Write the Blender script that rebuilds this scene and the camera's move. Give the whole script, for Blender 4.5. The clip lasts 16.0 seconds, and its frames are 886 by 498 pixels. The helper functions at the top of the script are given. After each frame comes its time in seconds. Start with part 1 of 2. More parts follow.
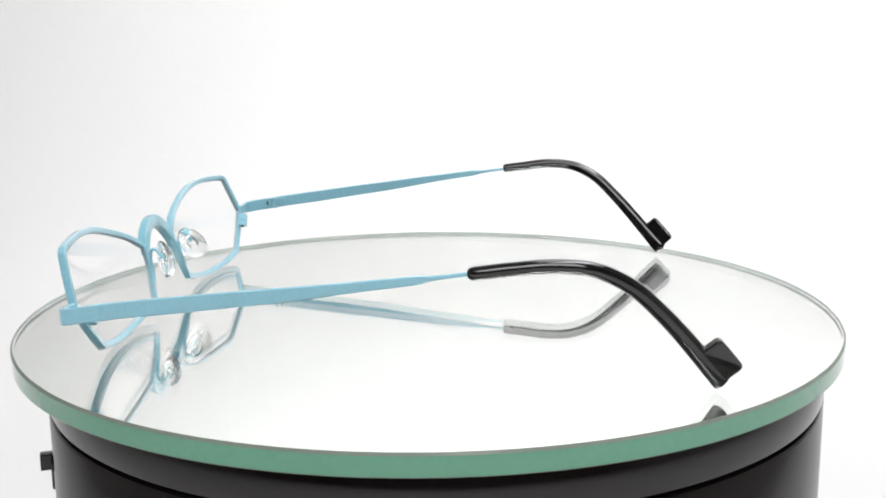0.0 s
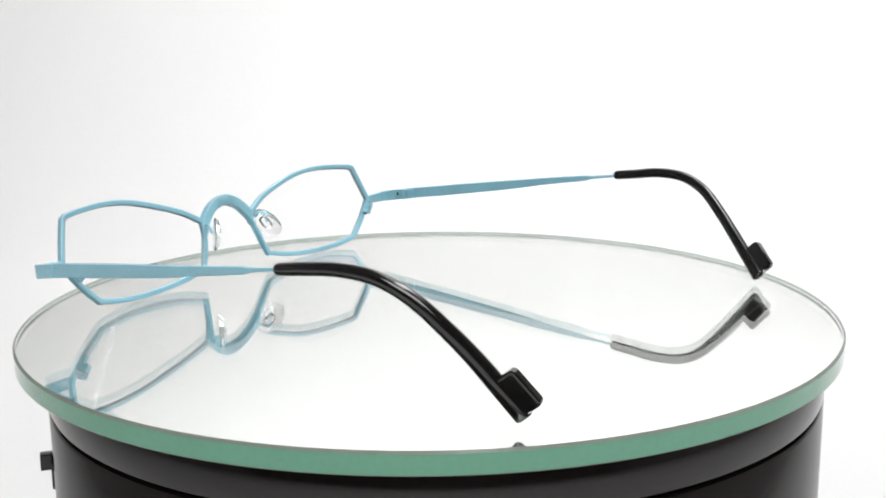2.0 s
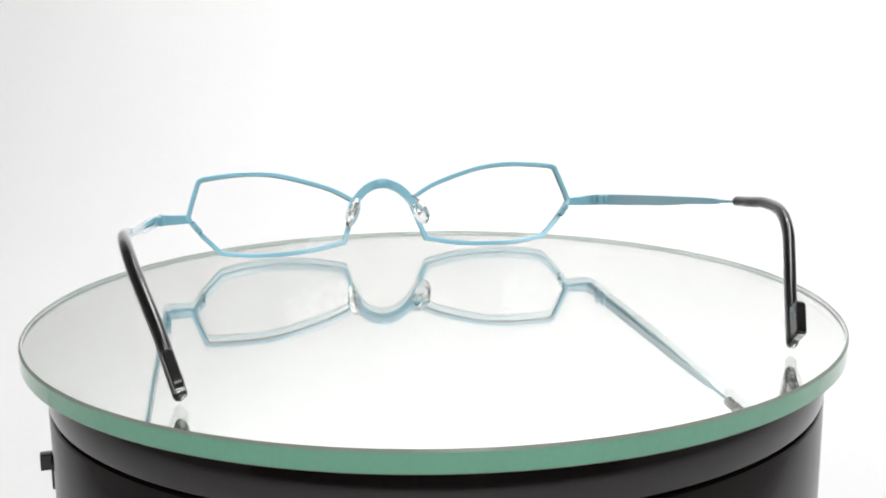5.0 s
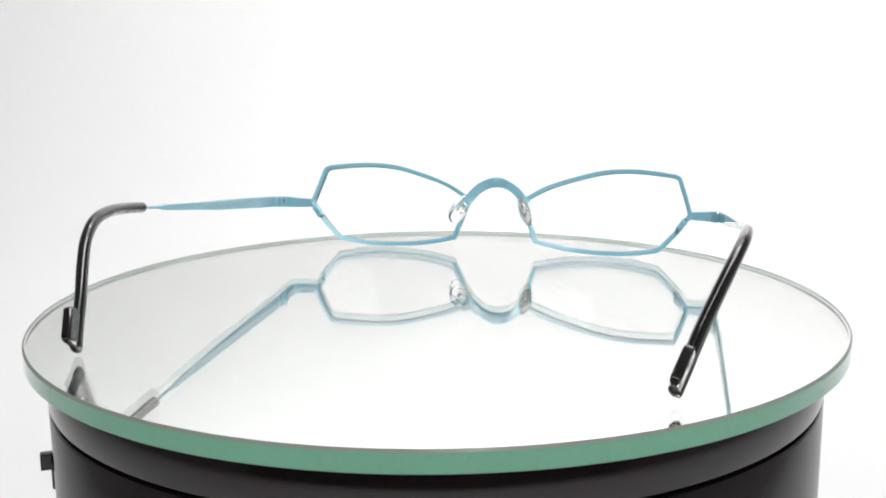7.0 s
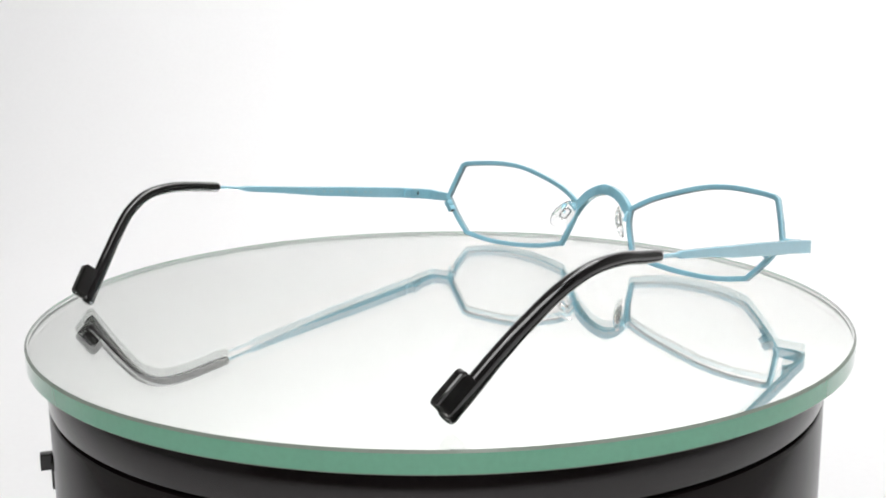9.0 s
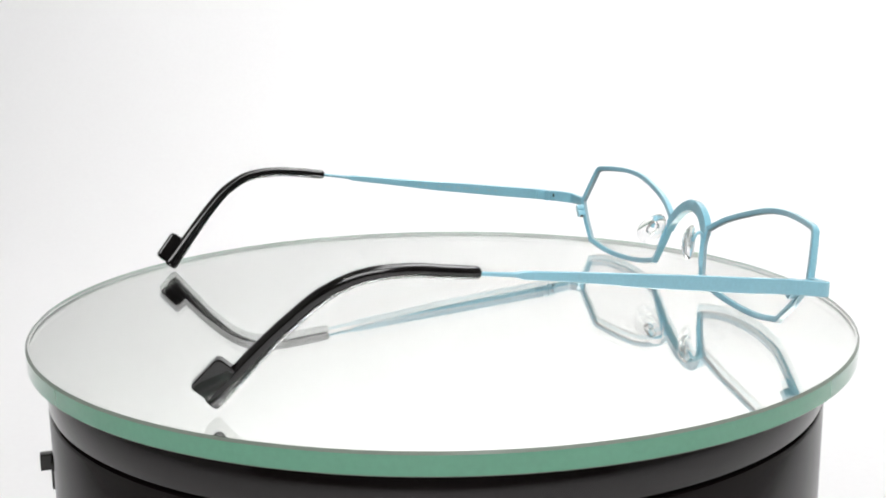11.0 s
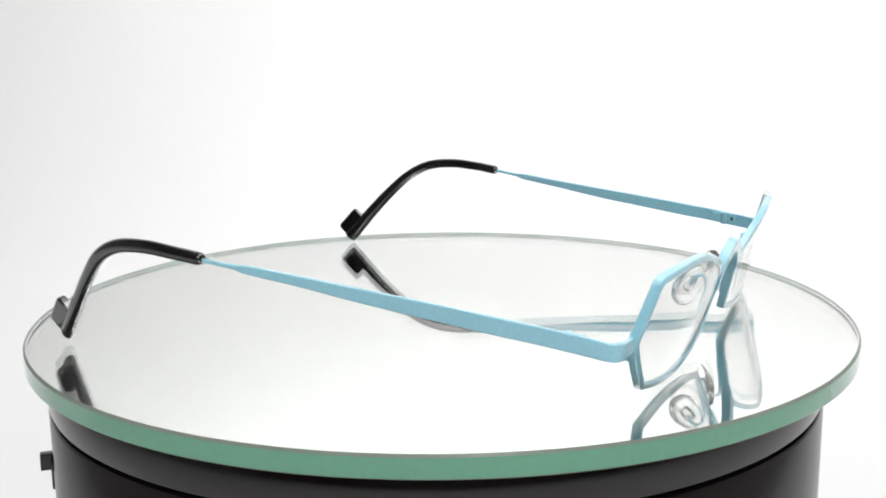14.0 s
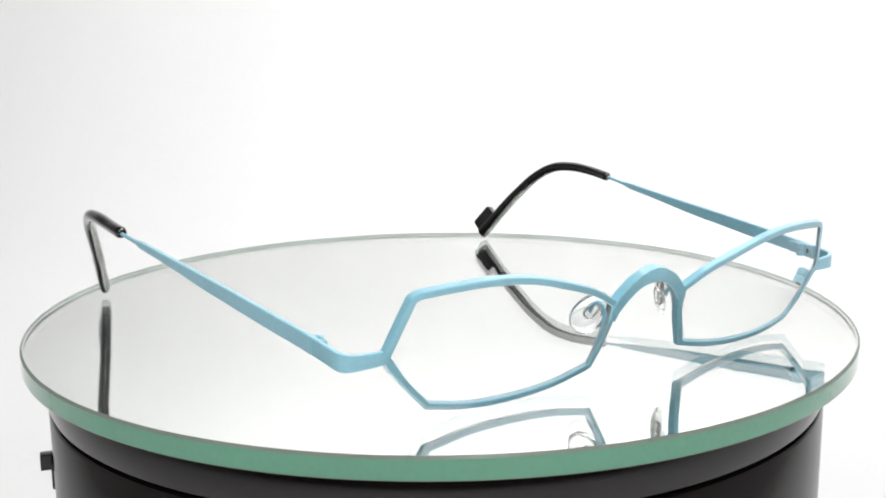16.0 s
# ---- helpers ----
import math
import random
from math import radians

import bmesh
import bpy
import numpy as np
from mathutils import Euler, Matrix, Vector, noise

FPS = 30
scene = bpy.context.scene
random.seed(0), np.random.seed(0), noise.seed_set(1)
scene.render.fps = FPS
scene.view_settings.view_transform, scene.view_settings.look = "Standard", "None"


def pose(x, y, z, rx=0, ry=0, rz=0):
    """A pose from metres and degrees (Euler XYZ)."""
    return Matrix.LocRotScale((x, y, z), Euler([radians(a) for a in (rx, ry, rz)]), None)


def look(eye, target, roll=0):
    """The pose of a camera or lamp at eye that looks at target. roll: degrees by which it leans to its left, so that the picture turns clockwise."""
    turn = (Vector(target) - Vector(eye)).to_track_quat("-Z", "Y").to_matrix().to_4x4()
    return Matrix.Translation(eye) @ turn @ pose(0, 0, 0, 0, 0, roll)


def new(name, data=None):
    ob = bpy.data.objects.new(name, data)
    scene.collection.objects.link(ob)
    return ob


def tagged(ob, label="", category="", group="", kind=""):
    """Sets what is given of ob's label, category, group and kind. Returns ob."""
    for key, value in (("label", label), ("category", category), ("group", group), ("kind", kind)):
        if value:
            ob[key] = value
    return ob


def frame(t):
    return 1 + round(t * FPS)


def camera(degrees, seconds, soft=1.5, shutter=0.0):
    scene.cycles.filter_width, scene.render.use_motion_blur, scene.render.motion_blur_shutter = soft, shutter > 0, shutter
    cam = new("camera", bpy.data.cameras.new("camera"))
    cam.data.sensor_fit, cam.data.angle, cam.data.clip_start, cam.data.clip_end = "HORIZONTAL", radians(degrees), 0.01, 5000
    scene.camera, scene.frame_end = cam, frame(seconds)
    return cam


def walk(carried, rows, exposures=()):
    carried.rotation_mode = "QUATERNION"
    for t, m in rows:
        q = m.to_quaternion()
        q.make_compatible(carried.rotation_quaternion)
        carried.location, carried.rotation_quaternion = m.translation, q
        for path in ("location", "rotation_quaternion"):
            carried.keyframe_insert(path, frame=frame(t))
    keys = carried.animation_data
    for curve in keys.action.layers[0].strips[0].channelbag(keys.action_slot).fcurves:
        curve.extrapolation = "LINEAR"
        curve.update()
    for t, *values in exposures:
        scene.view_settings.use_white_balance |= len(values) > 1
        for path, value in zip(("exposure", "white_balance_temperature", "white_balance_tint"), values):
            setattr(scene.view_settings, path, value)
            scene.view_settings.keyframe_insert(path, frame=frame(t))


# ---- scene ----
MM = 0.001
SECONDS = 16.0

# camera: still, on a stand before the turntable
cam = camera(43.974, SECONDS, soft=1.9)
EYE = Vector((0.0, -0.27154, 0.06947))
AIM = EYE + Vector((0.006963, 0.979947, -0.199137))
walk(cam, [(0.0, look(EYE, AIM, -0.586)), (SECONDS, look(EYE, AIM, -0.586))])

# ---- light: soft boxes overhead and in front, added fills, and an added dark rear wall ----
world = bpy.data.worlds.new("studio_air")
world.use_nodes = True
world.node_tree.nodes["Background"].inputs[0].default_value = (1.0, 0.985, 0.98, 1)
world.node_tree.nodes["Background"].inputs[1].default_value = 0.17
scene.world = world


def soft_box(name, eye, target, width, height, watts, tint=(1, 1, 1)):
    data = bpy.data.lights.new(name, "AREA")
    data.shape, data.size, data.size_y, data.energy, data.color = "RECTANGLE", width, height, watts, tint
    ob = new(name, data)
    ob.matrix_world = look(eye, target)
    return ob


soft_box("overhead_softbox", (0.32, 0.22, 1.00), (0.30, 0.22, 0), 0.95, 0.70, 5.0)
# added strip without a known source: brightens the highlights on the black sleeves
soft_box("overhead_highlight_fill", (0.24, -0.10, 0.80), (0.22, -0.09, 0), 0.75, 0.14, 2.4)
# unseen fill, added to light the upper backdrop that the sleeves mirror
soft_box("backdrop_upper_fill", (0.20, 0.42, 1.15), (0.12, 0.85, 0.85), 0.40, 0.14, 2.6)
# unseen fill, added to brighten the backdrop as mirrored in the glass plate
soft_box("backdrop_lower_fill", (0.18, 0.48, 0.64), (0.15, 0.85, 0.34), 1.1, 0.10, 3.35)
soft_box("front_softbox", (-0.05, -0.80, 0.62), (0, 0, 0), 0.70, 0.45, 4.6)
soft_box("front_lamp", (-0.37, -0.54, 0.65), (0, 0, 0), 0.012, 0.016, 0.12)
scene.view_settings.exposure = -0.06


# ---- materials ----
def material(name, colour, rough=0.4, metal=0.0, coat=0.0, spec=0.5):
    m = bpy.data.materials.new(name)
    m.use_nodes = True
    b = m.node_tree.nodes["Principled BSDF"]
    b.inputs["Base Color"].default_value = (*colour, 1)
    b.inputs["Roughness"].default_value = rough
    b.inputs["Metallic"].default_value = metal
    b.inputs["Coat Weight"].default_value = coat
    b.inputs["Specular IOR Level"].default_value = spec
    return m, b


def grain(m, b, colour, spread, coarse, fine, bump, rough=None):
    """Two scales of uneven colour, and fine relief."""
    tree = m.node_tree
    co = tree.nodes.new("ShaderNodeTexCoord")
    n1, n2 = tree.nodes.new("ShaderNodeTexNoise"), tree.nodes.new("ShaderNodeTexNoise")
    n1.inputs["Scale"].default_value, n2.inputs["Scale"].default_value = coarse, fine
    n1.inputs["Detail"].default_value, n2.inputs["Detail"].default_value = 3, 4
    mix = tree.nodes.new("ShaderNodeMath")
    mix.operation = "ADD"
    ramp = tree.nodes.new("ShaderNodeValToRGB")
    half = tree.nodes.new("ShaderNodeMath")
    half.operation = "MULTIPLY"
    half.inputs[1].default_value = 0.5
    ramp.color_ramp.elements[0].position, ramp.color_ramp.elements[1].position = 0.35, 0.65
    ramp.color_ramp.elements[0].color = (*[c * (1 - spread) for c in colour], 1)
    ramp.color_ramp.elements[1].color = (*[min(1, c * (1 + spread)) for c in colour], 1)
    relief = tree.nodes.new("ShaderNodeBump")
    relief.inputs["Strength"].default_value, relief.inputs["Distance"].default_value = bump, 0.00005
    link = tree.links.new
    link(co.outputs["Object"], n1.inputs["Vector"])
    link(co.outputs["Object"], n2.inputs["Vector"])
    link(n1.outputs[0], mix.inputs[0])
    link(n2.outputs[0], mix.inputs[1])
    link(mix.outputs[0], half.inputs[0])
    link(half.outputs[0], ramp.inputs[0])
    link(ramp.outputs[0], b.inputs["Base Color"])
    link(n2.outputs[0], relief.inputs["Height"])
    link(relief.outputs[0], b.inputs["Normal"])
    if rough:
        span = tree.nodes.new("ShaderNodeMapRange")
        span.inputs["To Min"].default_value, span.inputs["To Max"].default_value = rough
        link(n1.outputs[0], span.inputs["Value"])
        link(span.outputs[0], b.inputs["Roughness"])


def painted(name, colour, spread=0.06, coarse=60, fine=1500, bump=0.1, rough=(0.3, 0.42), **more):
    m, b = material(name, colour, **more)
    grain(m, b, colour, spread, coarse, fine, bump, rough)
    return m


def clear(name, colour, ior, rough=0.0):
    m, b = material(name, colour, rough)
    b.inputs["Transmission Weight"].default_value = 1.0
    b.inputs["IOR"].default_value = ior
    return m


CYAN = painted("sky_blue_lacquer", (0.34, 0.70, 0.84), rough=(0.24, 0.36), coat=1.0)
BLACK = painted("black_acetate", (0.008, 0.007, 0.007), 0.2, 80, 1200, 0.02, (0.09, 0.15), spec=0.5, coat=0.8)
PLASTIC = painted("black_turntable_plastic", (0.010, 0.0075, 0.0075), 0.15, 25, 700, 0.01, (0.09, 0.15), spec=0.5)
GROOVE = painted("dark_gap", (0.004, 0.004, 0.004), 0.2, 60, 900, 0.1, (0.6, 0.8))
PAPER = painted("white_studio_paper", (0.84, 0.835, 0.835), 0.012, 3, 300, 0.06, (0.75, 0.9))
STEEL = painted("bright_steel", (0.80, 0.80, 0.78), 0.06, 300, 4000, 0.08, (0.15, 0.3), metal=1.0)
INK = painted("pale_print", (0.37, 0.65, 0.75), 0.05, 200, 3000, 0.05, (0.4, 0.5))
LENS = clear("clear_lens", (0.985, 0.987, 0.987), 1.18)
LENS.node_tree.nodes["Principled BSDF"].inputs["Specular IOR Level"].default_value = 0.2
BEVEL = painted("ground_lens_edge", (0.28, 0.40, 0.45), 0.1, 200, 2500, 0.05, (0.4, 0.5))
SILICONE = clear("clear_silicone", (0.985, 0.99, 0.99), 1.42, 0.03)
SILICONE.node_tree.nodes["Principled BSDF"].inputs["Transmission Weight"].default_value = 0.97
GLASS = clear("clear_float_glass", (0.985, 1.0, 0.99), 1.5)
# the dark that the polished bevel refracts is put into the arris colour
EDGE = painted("green_glass_arris_painted_dark", (0.33, 0.39, 0.33), 0.05, 30, 900, 0.03, (0.15, 0.22))
EDGE.node_tree.nodes["Principled BSDF"].inputs["Transmission Weight"].default_value = 0.35
FROST = painted("ground_green_glass_edge", (0.27, 0.76, 0.50), 0.04, 30, 900, 0.03, (0.05, 0.10), coat=0.6)
FROST.node_tree.nodes["Principled BSDF"].inputs["Transmission Weight"].default_value = 0.5
SILVER, _b = material("silvered_mirror", (0.985, 0.985, 0.965), 0.0, 1.0)


# ---- mesh helpers ----
def part(name, bm, mat, parent=None, label="", smooth=True):
    bmesh.ops.recalc_face_normals(bm, faces=bm.faces[:])
    me = bpy.data.meshes.new(name)
    for f in bm.faces:
        f.smooth = smooth
    bm.to_mesh(me)
    bm.free()
    for m in (mat if isinstance(mat, (list, tuple)) else [mat]):
        me.materials.append(m)
    if smooth:
        me.set_sharp_from_angle(angle=radians(40))
    ob = new(name, me)
    ob.parent = parent
    return tagged(ob, label)


def empty(name, m=None):
    ob = new(name)
    ob.empty_display_size = 0.02
    if m:
        ob.matrix_basis = m
    return ob


def glide(points, steps):
    """A smooth line (Catmull-Rom) through the points."""
    pts = [Vector(p) for p in points]
    pts = [pts[0] * 2 - pts[1]] + pts + [pts[-1] * 2 - pts[-2]]
    out = []
    for i in range(1, len(pts) - 2):
        a, b, c, d = pts[i - 1:i + 3]
        for k in range(steps):
            t = k / steps
            out.append(0.5 * (2 * b + (c - a) * t + (2 * a - 5 * b + 4 * c - d) * t * t + (3 * b - a - 3 * c + d) * t ** 3))
    return out + [pts[-2]]


def chamfered(w, h, c):
    """An eight-sided section, w by h, with its corners cut by c."""
    w, h = w / 2, h / 2
    return [(w - c, h), (-w + c, h), (-w, h - c), (-w, -h + c), (-w + c, -h), (w - c, -h), (w, -h + c), (w, h - c)]


def round_section(rx, ry, n=16):
    return [(rx * math.cos(2 * math.pi * k / n), ry * math.sin(2 * math.pi * k / n)) for k in range(n)]


def sweep(bm, line, sides, sections, closed=False):
    """Skin of sections along a line; sides gives the section's first axis at each point."""
    n, rings = len(line), []
    for i, p in enumerate(line):
        a = line[i - 1] if (i or closed) else line[0]
        b = line[(i + 1) % n] if (i < n - 1 or closed) else line[-1]
        along = (b - a).normalized()
        s = sides[i] if isinstance(sides, list) else sides
        s = (s - along * s.dot(along)).normalized()
        u = along.cross(s)
        sec = sections[i] if isinstance(sections[0], list) else sections
        rings.append([bm.verts.new((p + s * x + u * y) * MM) for x, y in sec])
    m = len(rings[0])
    for i in range(n if closed else n - 1):
        r, q = rings[i], rings[(i + 1) % n]
        for k in range(m):
            bm.faces.new((r[k], r[(k + 1) % m], q[(k + 1) % m], q[k]))
    if not closed:
        bm.faces.new(rings[0][::-1])
        bm.faces.new(rings[-1])
    return bm


def block(bm, m, x, y, z, bevel=0.2, steps=2):
    made = bmesh.ops.create_cube(bm, size=1, matrix=m @ Matrix.Diagonal((x * MM, y * MM, z * MM, 1)))
    edges = list({e for v in made["verts"] for e in v.link_edges})
    bmesh.ops.bevel(bm, geom=edges, offset=bevel * MM, segments=steps, affect="EDGES", profile=0.6)
    return bm


def mm(x, y, z, rx=0, ry=0, rz=0):
    return pose(x * MM, y * MM, z * MM, rx, ry, rz)


def turned(bm, profile, n=160):
    """A body of revolution from (radius, height) pairs, open or closed at the axis."""
    rings = []
    for r, z in profile:
        if r < 1e-6:
            rings.append([bm.verts.new((0, 0, z * MM))])
        else:
            rings.append([bm.verts.new((r * MM * math.cos(2 * math.pi * k / n), r * MM * math.sin(2 * math.pi * k / n), z * MM)) for k in range(n)])
    faces = []
    for a, b in zip(rings, rings[1:]):
        for k in range(n):
            j = (k + 1) % n
            if len(a) == 1:
                faces.append(bm.faces.new((a[0], b[k], b[j])))
            elif len(b) == 1:
                faces.append(bm.faces.new((a[k], a[j], b[0])))
            else:
                faces.append(bm.faces.new((a[k], a[j], b[j], b[k])))
    return faces


# ---- the white sweep: table paper that curves up into the backdrop, and an unseen room added round it ----
FLOOR = -110.0


def studio_sweep():
    bm = bmesh.new()
    line = [(-1400, FLOOR)]
    line += [(y, FLOOR) for y in (-700, -300, 0, 300, 500)]
    line += [(500 + 350 * math.sin(a), FLOOR + 350 - 350 * math.cos(a)) for a in [radians(k) for k in range(6, 91, 6)]]
    line += [(850, z) for z in (500, 800, 1200, 1700)]
    xs = [-1500, -1000, -600, -200, 200, 600, 1000, 1500]
    grid = [[bm.verts.new((x * MM, y * MM, z * MM)) for x in xs] for y, z in line]
    for r, q in zip(grid, grid[1:]):
        for k in range(len(xs) - 1):
            bm.faces.new((r[k], r[k + 1], q[k + 1], q[k]))
    ob = part("backdrop", bm, PAPER)
    return tagged(ob, "seamless white paper sweep curving up behind turntable", "backdrop", kind="structure")


studio_sweep()
WALL = painted("white_wall_paint", (0.80, 0.80, 0.79), 0.02, 2, 120, 0.1, (0.7, 0.85))


# grey for the added side walls and ceiling, to hold down bounced light
GREY = painted("grey_wall_paint", (0.42, 0.42, 0.41), 0.04, 2, 120, 0.1, (0.7, 0.85))
# near black for the added rear wall, so that black parts mirror darkness
DIM = painted("dark_grey_wall_paint", (0.05, 0.05, 0.05), 0.06, 2, 120, 0.1, (0.7, 0.85))


def room_wall(name, x0, x1, y0, y1, z0, z1, label, category="wall", paint=WALL):
    bm = bmesh.new()
    bmesh.ops.create_cube(bm, size=1, matrix=pose((x0 + x1) / 2, (y0 + y1) / 2, (z0 + z1) / 2) @ Matrix.Diagonal((x1 - x0, y1 - y0, z1 - z0, 1)))
    tagged(part(name, bm, paint, smooth=False), label, category, kind="structure")


LOW = FLOOR * MM - 0.1
room_wall("wall_west", -1.60, -1.50, -1.40, 1.0, LOW, 1.70, "unseen plain grey side wall, added to close and dim the studio", paint=GREY)
room_wall("wall_east", 1.50, 1.60, -1.40, 1.0, LOW, 1.70, "unseen plain grey side wall, added to close and dim the studio", paint=GREY)
room_wall("wall_south", -1.60, 1.60, -1.50, -1.40, LOW, 1.70, "unseen plain dark grey rear wall, added to darken reflections", paint=DIM)
room_wall("wall_north", -1.60, 1.60, 1.0, 1.1, LOW, 1.70, "plain white painted wall behind paper sweep")
room_wall("ceiling", -1.60, 1.60, -1.50, 1.1, 1.70, 1.80, "unseen plain grey ceiling, added to close and dim the studio", "ceiling", GREY)
room_wall("floor", -1.60, 1.60, -1.50, 1.1, LOW - 0.1, LOW, "plain pale studio table top under paper", "floor")


# ---- the turntable ----
def black_turntable():
    thing = tagged(empty("turntable", mm(0, 0, FLOOR)), "glossy black plastic motorised turntable standing on white paper", "turntable")
    low = -FLOOR
    bm = bmesh.new()
    turned(bm, [(0, 4), (90.1, 4), (93.4, 5.2), (94.3, 8), (94.5, 10.5), (94.5, low - 16.0), (94.1, low - 15.5), (92.8, low - 15.4), (0, low - 15.4)])
    part("base", bm, PLASTIC, thing)
    bm = bmesh.new()
    turned(bm, [(0, low - 15.35), (92.6, low - 15.35), (92.6, low - 14.5), (0, low - 14.5)])
    part("groove", bm, GROOVE, thing, "dark gap between base and platter")
    bm = bmesh.new()
    turned(bm, [(0, 0), (86, 0), (87, 0.6), (87, 3.95), (0, 3.95)])
    part("foot_ring", bm, GROOVE, thing, "dark rubber foot ring")
    bm = bmesh.new()
    turned(bm, [(0, -10.0), (93.8, -10.0), (94.4, -9.5), (94.5, -8.8), (94.5, -0.7), (94.0, -0.1), (93.2, 0.0), (0, 0.0)])
    platter = part("platter", bm, PLASTIC, thing, "round rotating top plate")
    # slide switch on the rim
    bm = bmesh.new()
    block(bm, mm(-90.9, -30, low - 28.8, 0, 0, 18), 3.2, 2.6, 3.9, 0.25)
    knob = part("switch_knob", bm, PLASTIC, thing, "small black switch knob")
    bm = bmesh.new()
    block(bm, mm(-89.8, -29.6, low - 32.2, 0, 0, 18), 1.0, 3.4, 6.6, 0.2)
    part("switch_plate", bm, PLASTIC, thing, "thin black switch plate")
    return thing, platter


turntable, platter = black_turntable()
THICK = 4.56


def glass_plate():
    thing = tagged(empty("glass_disc"), "round mirror-backed glass plate with green edge on black turntable", "glass plate")
    off = Matrix.Translation((-1.63 * MM, 0.13 * MM, 0))
    bm = bmesh.new()
    faces = turned(bm, [(0, 0), (99.5, 0), (100, -0.52), (100, -THICK + 0.3), (99.7, -THICK), (0, -THICK)], 256)
    for f in faces:
        z = f.calc_center_median().z / MM
        f.material_index = 0 if z > -0.01 or z < -THICK + 0.01 else (2 if -THICK + 0.2 < z < -0.56 else 1)
    bm.transform(off)
    part("plate", bm, [GLASS, EDGE, FROST], thing, "clear green-tinted glass")
    bm = bmesh.new()
    turned(bm, [(0, -THICK - 0.02), (99.3, -THICK - 0.02), (99.3, -THICK - 0.06), (0, -THICK - 0.06)], 256)
    bm.transform(off)
    part("mirror_backing", bm, SILVER, thing, "silvered underside")
    return thing


glass_disc = glass_plate()


# ---- the eyeglasses: x to the wearer's right, y forward, z up, in millimetres ----
RISE = 0.0


def face(x, z):
    """The leaning surface in which the front lies: wrapped round the face, and bulging at each lens."""
    bulge = (max(abs(x), 10.0) - 34.0) ** 2 + (z - 13.0) ** 2
    return Vector((x, 1.26 + 0.271 * z - 0.00095 * x * x - 0.00277 * bulge, z + RISE))


LEAN = Vector((0, 1, -0.27)).normalized()
RIM_TOP = [(55.1, 24.66), (49.6, 25.2), (41.5, 25.5), (33.2, 24.75), (24.4, 22.5), (16.2, 19.75), (9.9, 16.4)]
RIM_NOSE = [(9.9, 16.4), (9.9, 13.0), (10.7, 9.8), (13.1, 3.6)]
RIM_LOW = [(13.1, 3.6), (22.3, 1.75), (32.4, 0.95), (41.9, 1.22), (50.7, 2.7)]
RIM_SIDE = [(50.7, 2.7), (55.9, 8.1), (60.0, 13.6)]
RIM_HIGH = [(60.0, 13.6), (58.3, 18.8), (56.75, 23.1)]
RIM_CORNER = [(56.75, 23.1), (56.3, 24.05), (55.1, 24.66)]


def outline(side):
    flat = []
    for run, steps in ((RIM_TOP, 6), (RIM_NOSE, 6), (RIM_LOW, 7), (RIM_SIDE, 3), (RIM_HIGH, 3), (RIM_CORNER, 4)):
        flat += [Vector((x * side, z)) for x, z, _ in glide([(x, z, 0) for x, z in run], steps)][:-1]
    return flat


def inset(flat, d):
    """The outline moved inwards by d, mitred at the corners."""
    n, out = len(flat), []
    turn = sum(a.x * b.y - b.x * a.y for a, b in zip(flat, flat[1:] + flat[:1]))
    s = 1 if turn > 0 else -1
    for i, p in enumerate(flat):
        e, f = (p - flat[i - 1]).normalized(), (flat[(i + 1) % n] - p).normalized()
        a, b = Vector((-e.y, e.x)) * s, Vector((-f.y, f.x)) * s
        m = (a + b).normalized()
        out.append(p + m * (d / max(0.5, m.dot(a))))
    return out


def rim(side, parent):
    flat = outline(side)
    bm = bmesh.new()
    rings = []
    for i, (d, y) in enumerate(((-0.67, 0.70), (-0.48, 0.88), (0.48, 0.88), (0.67, 0.70), (0.67, -0.70), (0.48, -0.88), (-0.48, -0.88), (-0.67, -0.70))):
        rings.append([bm.verts.new((face(p.x, p.y) + LEAN * y) * MM) for p in inset(flat, d)])
    n = len(flat)
    for r, q in zip(rings, rings[1:] + rings[:1]):
        for k in range(n):
            bm.faces.new((r[k], r[(k + 1) % n], q[(k + 1) % n], q[k]))
    return part("rim", bm, CYAN, parent)


def lens(side, parent):
    flat = inset(outline(side), 0.70)
    mid = sum(flat, Vector((0, 0))) / len(flat)
    bm = bmesh.new()
    shells = []
    for y in (0.60, -0.80):
        def dome(p):
            return (face(p.x, p.y) + LEAN * (y + 0.1)) * MM
        rows = [[bm.verts.new(dome(mid + (p - mid) * k)) for p in flat] for k in (1.0, 0.92, 0.8, 0.65, 0.5, 0.35, 0.2, 0.1)]
        shells.append(rows)
        for r, q in zip(rows, rows[1:]):
            for k in range(len(flat)):
                j = (k + 1) % len(flat)
                bm.faces.new((r[k], r[j], q[j], q[k]))
        tip = bm.verts.new(dome(mid))
        for k in range(len(flat)):
            bm.faces.new((rows[-1][k], rows[-1][(k + 1) % len(flat)], tip))
    a, b = shells[0][0], shells[1][0]
    for k in range(len(flat)):
        j = (k + 1) % len(flat)
        bm.faces.new((a[k], a[j], b[j], b[k])).material_index = 1
    ob = part("lens", bm, [LENS, BEVEL], parent, "clear lens")
    ob.visible_shadow = False
    return ob


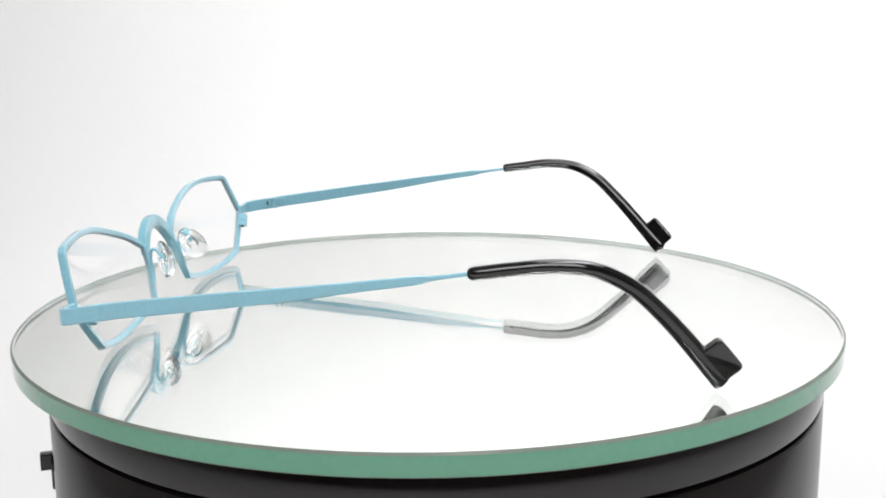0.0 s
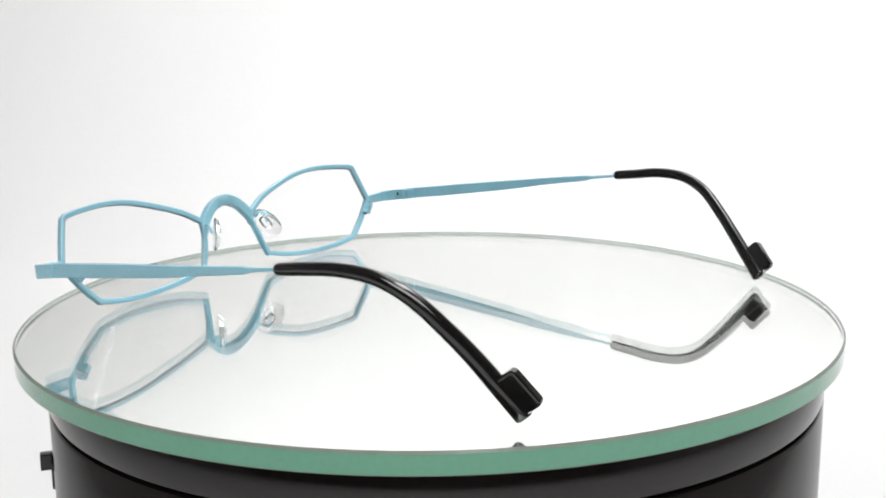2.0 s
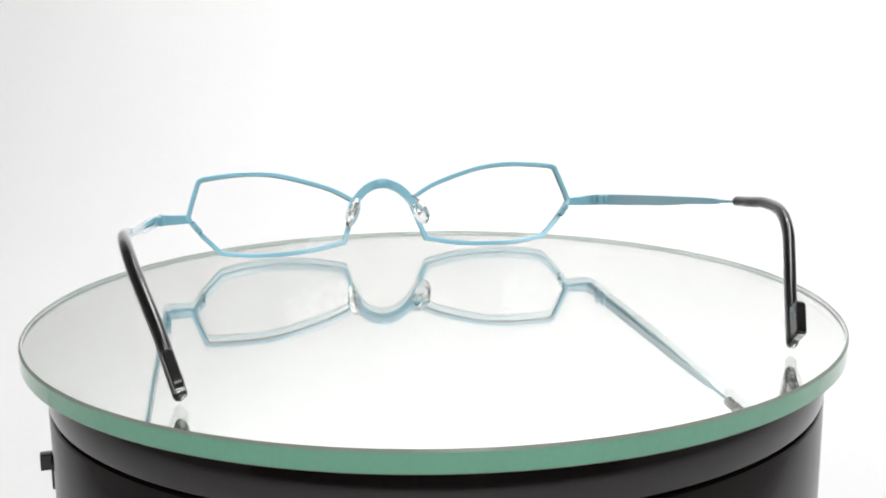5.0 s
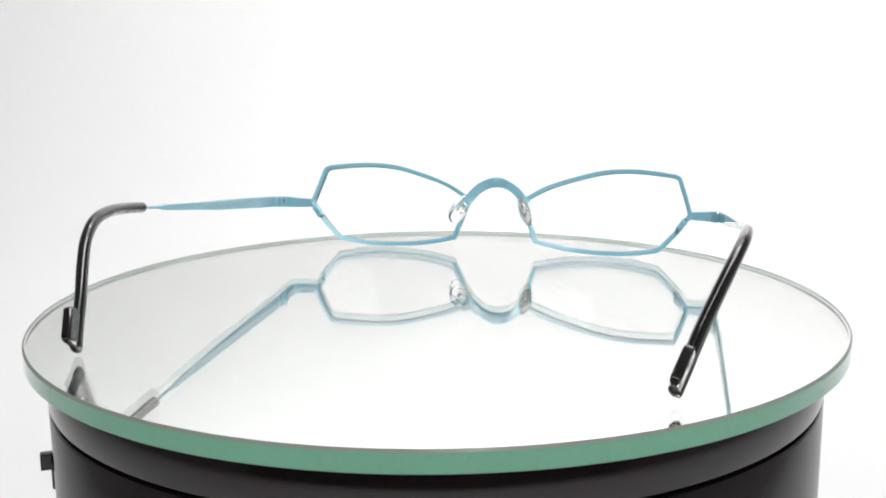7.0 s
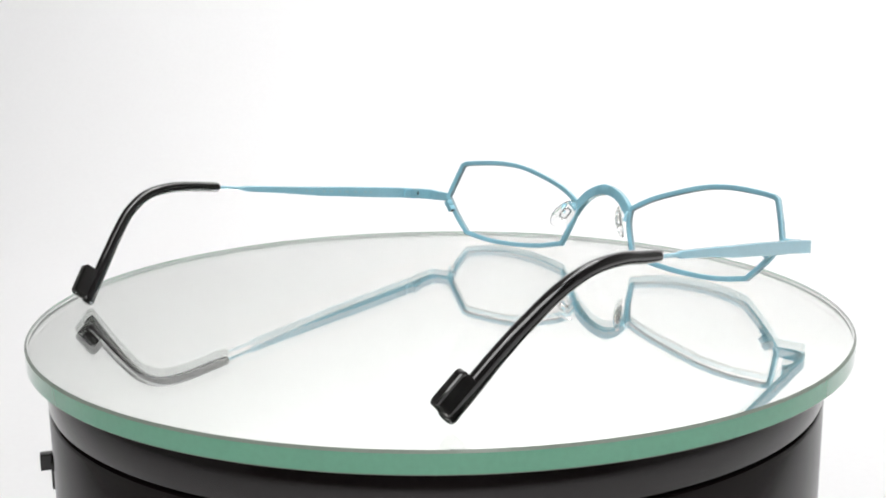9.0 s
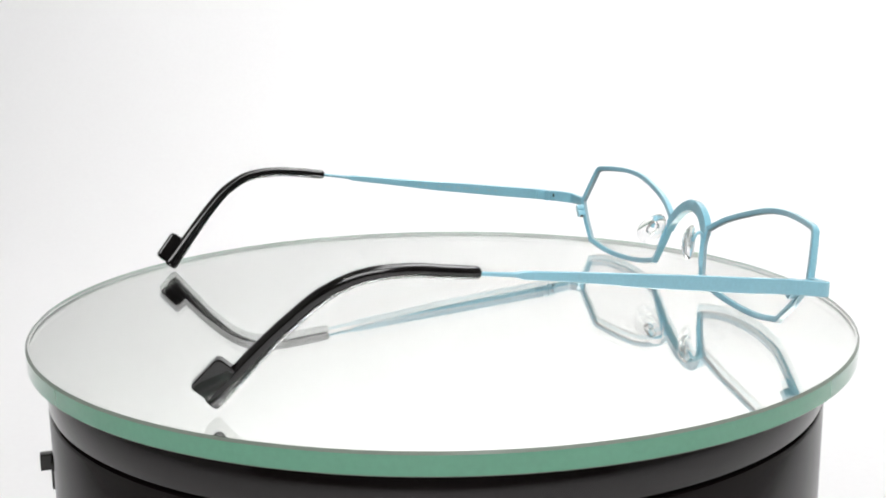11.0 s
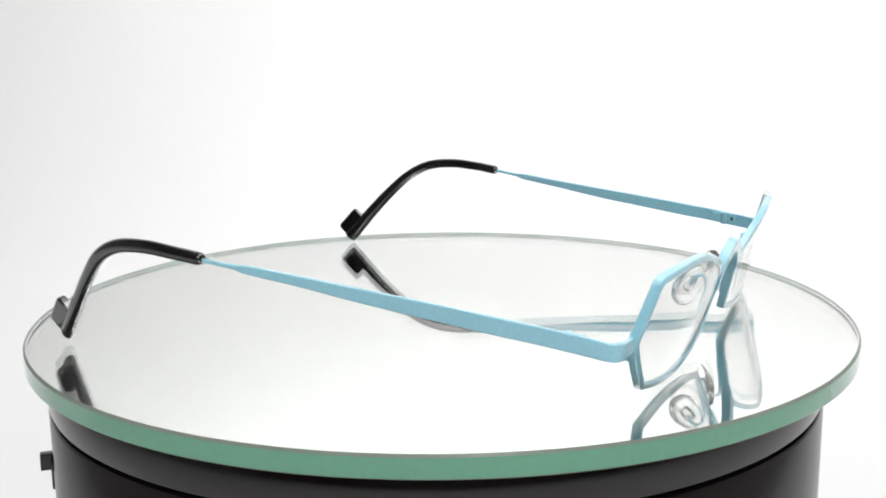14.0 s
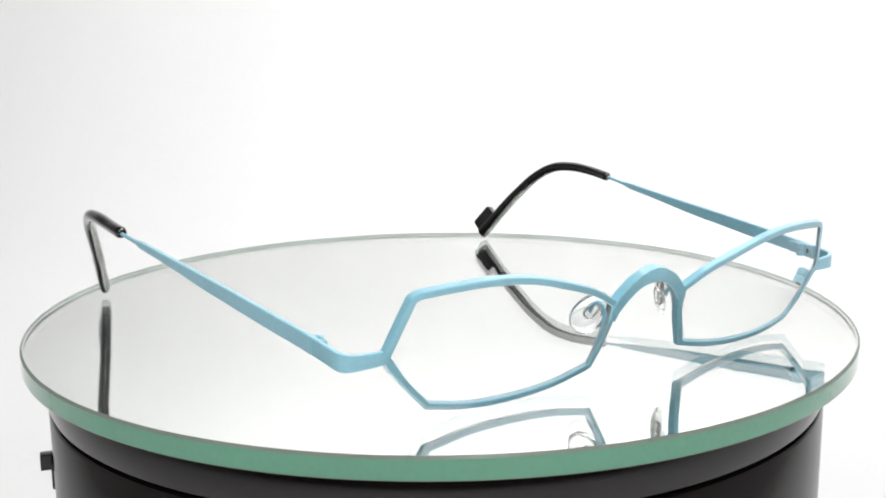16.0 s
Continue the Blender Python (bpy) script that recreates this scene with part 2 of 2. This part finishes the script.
def bridge(parent):
    """A crescent that is widest at its crown."""
    outer = glide([(-10.3, 15.2, 0), (-8.7, 18.0, 0), (-4.9, 21.1, 0), (0, 22.55, 0), (4.9, 21.1, 0), (8.7, 18.0, 0), (10.3, 15.2, 0)], 6)
    inner = glide([(-9.1, 12.6, 0), (-7.9, 14.9, 0), (-4.4, 18.3, 0), (0, 19.55, 0), (4.4, 18.3, 0), (7.9, 14.9, 0), (9.1, 12.6, 0)], 6)
    bm = bmesh.new()
    rows = []
    for o, i in zip(outer, inner):
        w = (o - i) * 0.06
        sec = [(o, 0.95), (o - w, 1.1), (i + w, 1.1), (i, 0.95), (i, -0.95), (i + w, -1.1), (o - w, -1.1), (o, -0.95)]
        rows.append([bm.verts.new((face(p.x, p.y) + LEAN * (y + 0.05)) * MM) for p, y in sec])
    for r, q in zip(rows, rows[1:]):
        for k in range(8):
            bm.faces.new((r[k], r[(k + 1) % 8], q[(k + 1) % 8], q[k]))
    bm.faces.new(rows[0])
    bm.faces.new(rows[-1])
    return part("bridge", bm, CYAN, parent)


def nose_pad(side, parent):
    """A clear oval pad with a small steel plate inside, leaning back and out at its foot."""
    up = Vector((-0.60 * side, 0.58, 1.0)).normalized()
    out = Vector((0.80 * side, 0.50, 0.0))
    out = (out - up * out.dot(up)).normalized()
    wide = up.cross(out)
    at = Matrix((out, wide, up)).transposed().to_4x4()
    at.translation = Vector((10.0 * side, -2.2, 13.4 + RISE)) * MM
    bm = bmesh.new()
    bmesh.ops.create_uvsphere(bm, u_segments=32, v_segments=20, radius=1)
    for v in bm.verts:
        x, y, z = v.co
        v.co = Vector((x * (0.95 if x > 0 else 1.25) + 0.55 * (y * y + z * z), y * 3.15 * (1 - 0.18 * z), z * 5.0)) * MM
    bm.transform(at)
    pad = part("nose_pad", bm, SILICONE, parent, "clear silicone pad")
    pad.visible_shadow = False
    bm = bmesh.new()
    ring = [Vector((0.45, 0.95 * math.copysign(abs(math.cos(a)) ** 0.5, math.cos(a)), 0.4 + 1.7 * math.copysign(abs(math.sin(a)) ** 0.5, math.sin(a)))) for a in [2 * math.pi * k / 28 for k in range(28)]]
    sweep(bm, ring, Vector((1, 0, 0)), round_section(0.34, 0.28, 8), True)
    bm.transform(at)
    part("pad_plate", bm, STEEL, pad, "bright steel core")
    # wire arm: up from the rim, over backwards in a loop and down into the pad
    bm = bmesh.new()
    rows = [(12.0, 1.0, 6.2), (11.5, 0.8, 7.6), (10.7, 1.3, 10.2), (10.3, 1.8, 13.0), (10.4, 1.7, 14.9), (10.7, 0.9, 15.9), (11.0, -0.2, 15.6), (11.1, -1.0, 14.6), (11.0, -1.4, 13.7)]
    line = glide([(x * side, y, z + RISE) for x, y, z in rows], 6)
    sweep(bm, line, Vector((1, 0, 0)), round_section(0.42, 0.42, 10))
    part("pad_arm", bm, CYAN, parent)


def closing_block(side, parent):
    spot = face(57.6 * side, 10.6) - LEAN * 2.0
    at = mm(*spot, -2, 36 * side, 0)
    bm = bmesh.new()
    block(bm, at @ mm(0, 0, 0.95), 1.6, 2.3, 1.8, 0.2)
    block(bm, at @ mm(0, 0, -0.95), 1.6, 2.3, 1.8, 0.2)
    lock = part("closing_block", bm, CYAN, parent)
    bm = bmesh.new()
    bmesh.ops.create_cone(bm, cap_ends=True, segments=16, radius1=0.5 * MM, radius2=0.5 * MM, depth=4.1 * MM, matrix=at)
    part("screw", bm, GROOVE, lock, "dark screw end")


# the side arm's line in plan and height, and its height and thickness
ARM = [(-9.37, 15.0, 3.32), (-14, 15.7, 3.3), (-24, 16.9, 3.3), (-36, 18.4, 3.1), (-47, 19.7, 2.8), (-60, 21.5, 2.1), (-70, 22.85, 1.75), (-73.2, 23.3, 1.6), (-75.0, 23.6, 1.05), (-78.5, 24.1, 0.85), (-84, 24.95, 0.85)]


def arm_x(side, y):
    end = 75.8 if side > 0 else 72.9
    return side * (68.0 + (end - 68.0) * (-y - 2) / 80)


def arm_lift(y):
    """The wearer's right arm bows up slightly along its middle."""
    t = (-y - 9.37) / 75
    return 0.3 * t + 0.45 * math.sin(math.pi * min(1, max(0, t)) ** 1.8)


def endpiece(side, parent):
    line = glide([(59.6 * side, -0.35, 13.5), (62.5 * side, -0.4, 13.5), (65.6 * side, -0.6, 13.55), (67.2 * side, -1.1, 13.7), (68.05 * side, -2.3, 13.9), (68.35 * side, -5.2, 14.4), (68.6 * side, -9.36, 15.0)], 5)
    line = [p + Vector((0, 0, RISE)) for p in line]
    n = len(line)
    bm = bmesh.new()
    secs = [chamfered(2.5 + 0.82 * min(1, 2 * i / n), 0.98, 0.18) for i in range(n)]
    sweep(bm, line, Vector((0, 0, 1)), secs)
    end = part("endpiece", bm, CYAN, parent)
    # hinge on the inner side
    bm = bmesh.new()
    for dz in (-1.05, 1.05):
        bmesh.ops.create_cone(bm, cap_ends=True, segments=20, radius1=1.0 * MM, radius2=1.0 * MM, depth=0.9 * MM, matrix=mm(67.45 * side, -10.0, 15.1 + dz + RISE))
    block(bm, mm(67.7 * side, -7.9, 15.0 + RISE), 0.9, 2.0, 2.9, 0.15)
    part("hinge_knuckle", bm, CYAN, end)
    bm = bmesh.new()
    bmesh.ops.create_cone(bm, cap_ends=True, segments=16, radius1=0.45 * MM, radius2=0.45 * MM, depth=3.3 * MM, matrix=mm(67.45 * side, -10.0, 15.1 + RISE))
    part("hinge_screw", bm, CYAN, end)
    # no hole is cut: a near-black block gives the shade in the slot
    bm = bmesh.new()
    block(bm, mm(67.2 * side, -7.9, 15.0 + RISE), 0.3, 0.55, 1.0, 0.1)
    part("hinge_slot_shade", bm, GROOVE, end, "small dark block for the shade in the slot")


def temple(side, parent):
    pts = glide([(arm_x(side, y), y, z + RISE + (arm_lift(y) if side > 0 else 0)) for y, z, _ in ARM], 4)
    highs = [h for h, _, _ in glide([(h, 0, 0) for _, _, h in ARM], 4)]
    secs = [chamfered(h, max(0.75, min(0.98, h * 0.8)), 0.18 if h > 1.3 else 0.25 * h) for h in highs]
    bm = bmesh.new()
    sweep(bm, pts, Vector((0, 0, 1)), secs)
    ob = part("temple", bm, CYAN, parent)
    # the leaf of the hinge
    bm = bmesh.new()
    bmesh.ops.create_cone(bm, cap_ends=True, segments=20, radius1=1.0 * MM, radius2=1.0 * MM, depth=1.0 * MM, matrix=mm(67.45 * side, -10.0, 15.1 + RISE))
    block(bm, mm(arm_x(side, -11) - 0.7 * side, -11.8, 15.35 + RISE), 0.8, 3.2, 2.6, 0.15)
    part("hinge_leaf", bm, CYAN, ob)
    if side < 0:
        # small print on the inner face
        for k, (y, w) in enumerate(((-27.0, 1.6), (-29.2, 2.0), (-33.0, 2.6), (-36.4, 3.2), (-39.4, 1.8), (-42.4, 3.0), (-45.4, 1.9), (-50.0, 1.4), (-52.0, 1.2))):
            z = 15.05 + (-y - 9.4) * 0.1245 + RISE
            bm = bmesh.new()
            block(bm, mm(arm_x(side, y) + 0.50, y, z + 0.05, -7.1, 0, 3.4), 0.06, w, 0.6, 0.01)
            part("print_bar", bm, INK, ob, "pale printed marking")
    return ob


# the sleeve's line: out from the head, down behind the ear, in at the end
TIP_LEFT = [(-72.9, -82.3, 24.7), (-73.2, -85.0, 25.05), (-73.3, -90.0, 25.7), (-72.9, -97.9, 26.3), (-72.0, -105.8, 25.4), (-70.4, -112.4, 22.0), (-68.3, -117.6, 17.1), (-66.1, -122.3, 11.8), (-64.3, -126.7, 6.4), (-62.75, -130.3, 2.0)]
TIP_RIGHT = [(75.7, -82.2, 25.2), (75.9, -84.6, 25.5), (76.0, -89.0, 26.0), (76.2, -96.0, 26.8), (75.6, -103.9, 26.2), (73.8, -110.7, 23.1), (71.2, -116.5, 17.9), (68.7, -121.6, 12.5), (66.5, -126.4, 7.0), (64.6, -130.4, 2.5)]


def temple_tip(side, parent):
    pts = glide(TIP_RIGHT if side > 0 else TIP_LEFT, 6)
    m = len(pts)
    rad = [1.36 + 0.36 * (i / m) ** 1.5 for i in range(m)]
    rad[0], rad[1], rad[2] = 0.85, 1.22, 1.33
    # rounded end
    last, ahead, full = pts[-1].copy(), (pts[-1] - pts[-2]).normalized(), rad[-1]
    for a in (20, 40, 58, 74, 86):
        pts.append(last + ahead * (0.95 * math.sin(radians(a))))
        rad.append(full * math.cos(radians(a)) ** 0.7)
    secs = [round_section(r * (1.0 + 0.22 * (i / m) ** 3), r * (1.0 - 0.22 * (i / m) ** 2), 20) for i, r in enumerate(rad)]
    bm = bmesh.new()
    sweep(bm, pts, Vector((0, 0, 1)), secs)
    tip = part("temple_tip", bm, BLACK, parent, "glossy black sleeve")
    # flat tab behind the end
    end, along = last, ahead
    across = Vector((side, 0, 0))
    across = (across - along * across.dot(along)).normalized()
    back = along.cross(across)
    if back.y > 0:
        back = -back
    mid = end - along * 3.8 + back * 2.6
    bm = bmesh.new()
    rings = []
    for h, shrink in ((-1.1, 0.6), (-0.98, 0.22), (-0.68, 0.0), (0.68, 0.0), (0.98, 0.22), (1.1, 0.6)):
        ring = []
        for cx, cy, start in ((1, 1, 0), (-1, 1, 90), (-1, -1, 180), (1, -1, 270)):
            for k in range(6):
                a = radians(start + 18 * k)
                ring.append(mid + along * (cx * 3.0 + (1.15 - shrink) * math.cos(a)) + back * (cy * 1.4 + (1.15 - shrink) * math.sin(a)) + across * h)
        rings.append([bm.verts.new(p * MM) for p in ring])
    n = len(rings[0])
    for r, q in zip(rings, rings[1:]):
        for k in range(n):
            bm.faces.new((r[k], r[(k + 1) % n], q[(k + 1) % n], q[k]))
    bm.faces.new(rings[0])
    bm.faces.new(rings[-1])
    part("tip_tab", bm, BLACK, tip, "flat black tab").data.set_sharp_from_angle(angle=radians(12))


def eyeglasses():
    thing = tagged(empty("eyeglasses"), "sky-blue metal eyeglasses with black temple tips, open, on glass plate", "eyeglasses")
    for side in (1, -1):
        rim(side, thing)
        lens(side, thing)
        nose_pad(side, thing)
        closing_block(side, thing)
        endpiece(side, thing)
        temple(side, thing)
        temple_tip(side, thing)
    bridge(thing)
    return thing


glasses = eyeglasses()
SEAT = mm(-68.05, 6.75, 0, 0, 0, 83.8)


# ---- the turning ----
# the motor runs slightly unevenly: degrees ahead of the mean rate, every half second
DRIFT = [0.05, 0.12, 0.15, 0.25, 0.40, 0.53, 0.53, 0.57, 0.52, 0.46, 0.40, 0.35, 0.33, 0.33, 0.32, 0.30, 0.27,
         0.26, 0.24, 0.22, 0.20, 0.17, 0.15, 0.15, 0.22, 0.35, 0.48, 0.50, 0.51, 0.52, 0.57, 0.58, 0.54]


def motions():
    turn = [(0.5 * k, pose(0, 0, 0, 0, 0, -14.312 * 0.5 * k + d)) for k, d in enumerate(DRIFT)]
    walk(glass_disc, turn)
    walk(platter, [(t, mm(0, 0, -FLOOR - THICK - 0.1) @ m) for t, m in turn])
    walk(glasses, [(t, m @ SEAT) for t, m in turn])


motions()
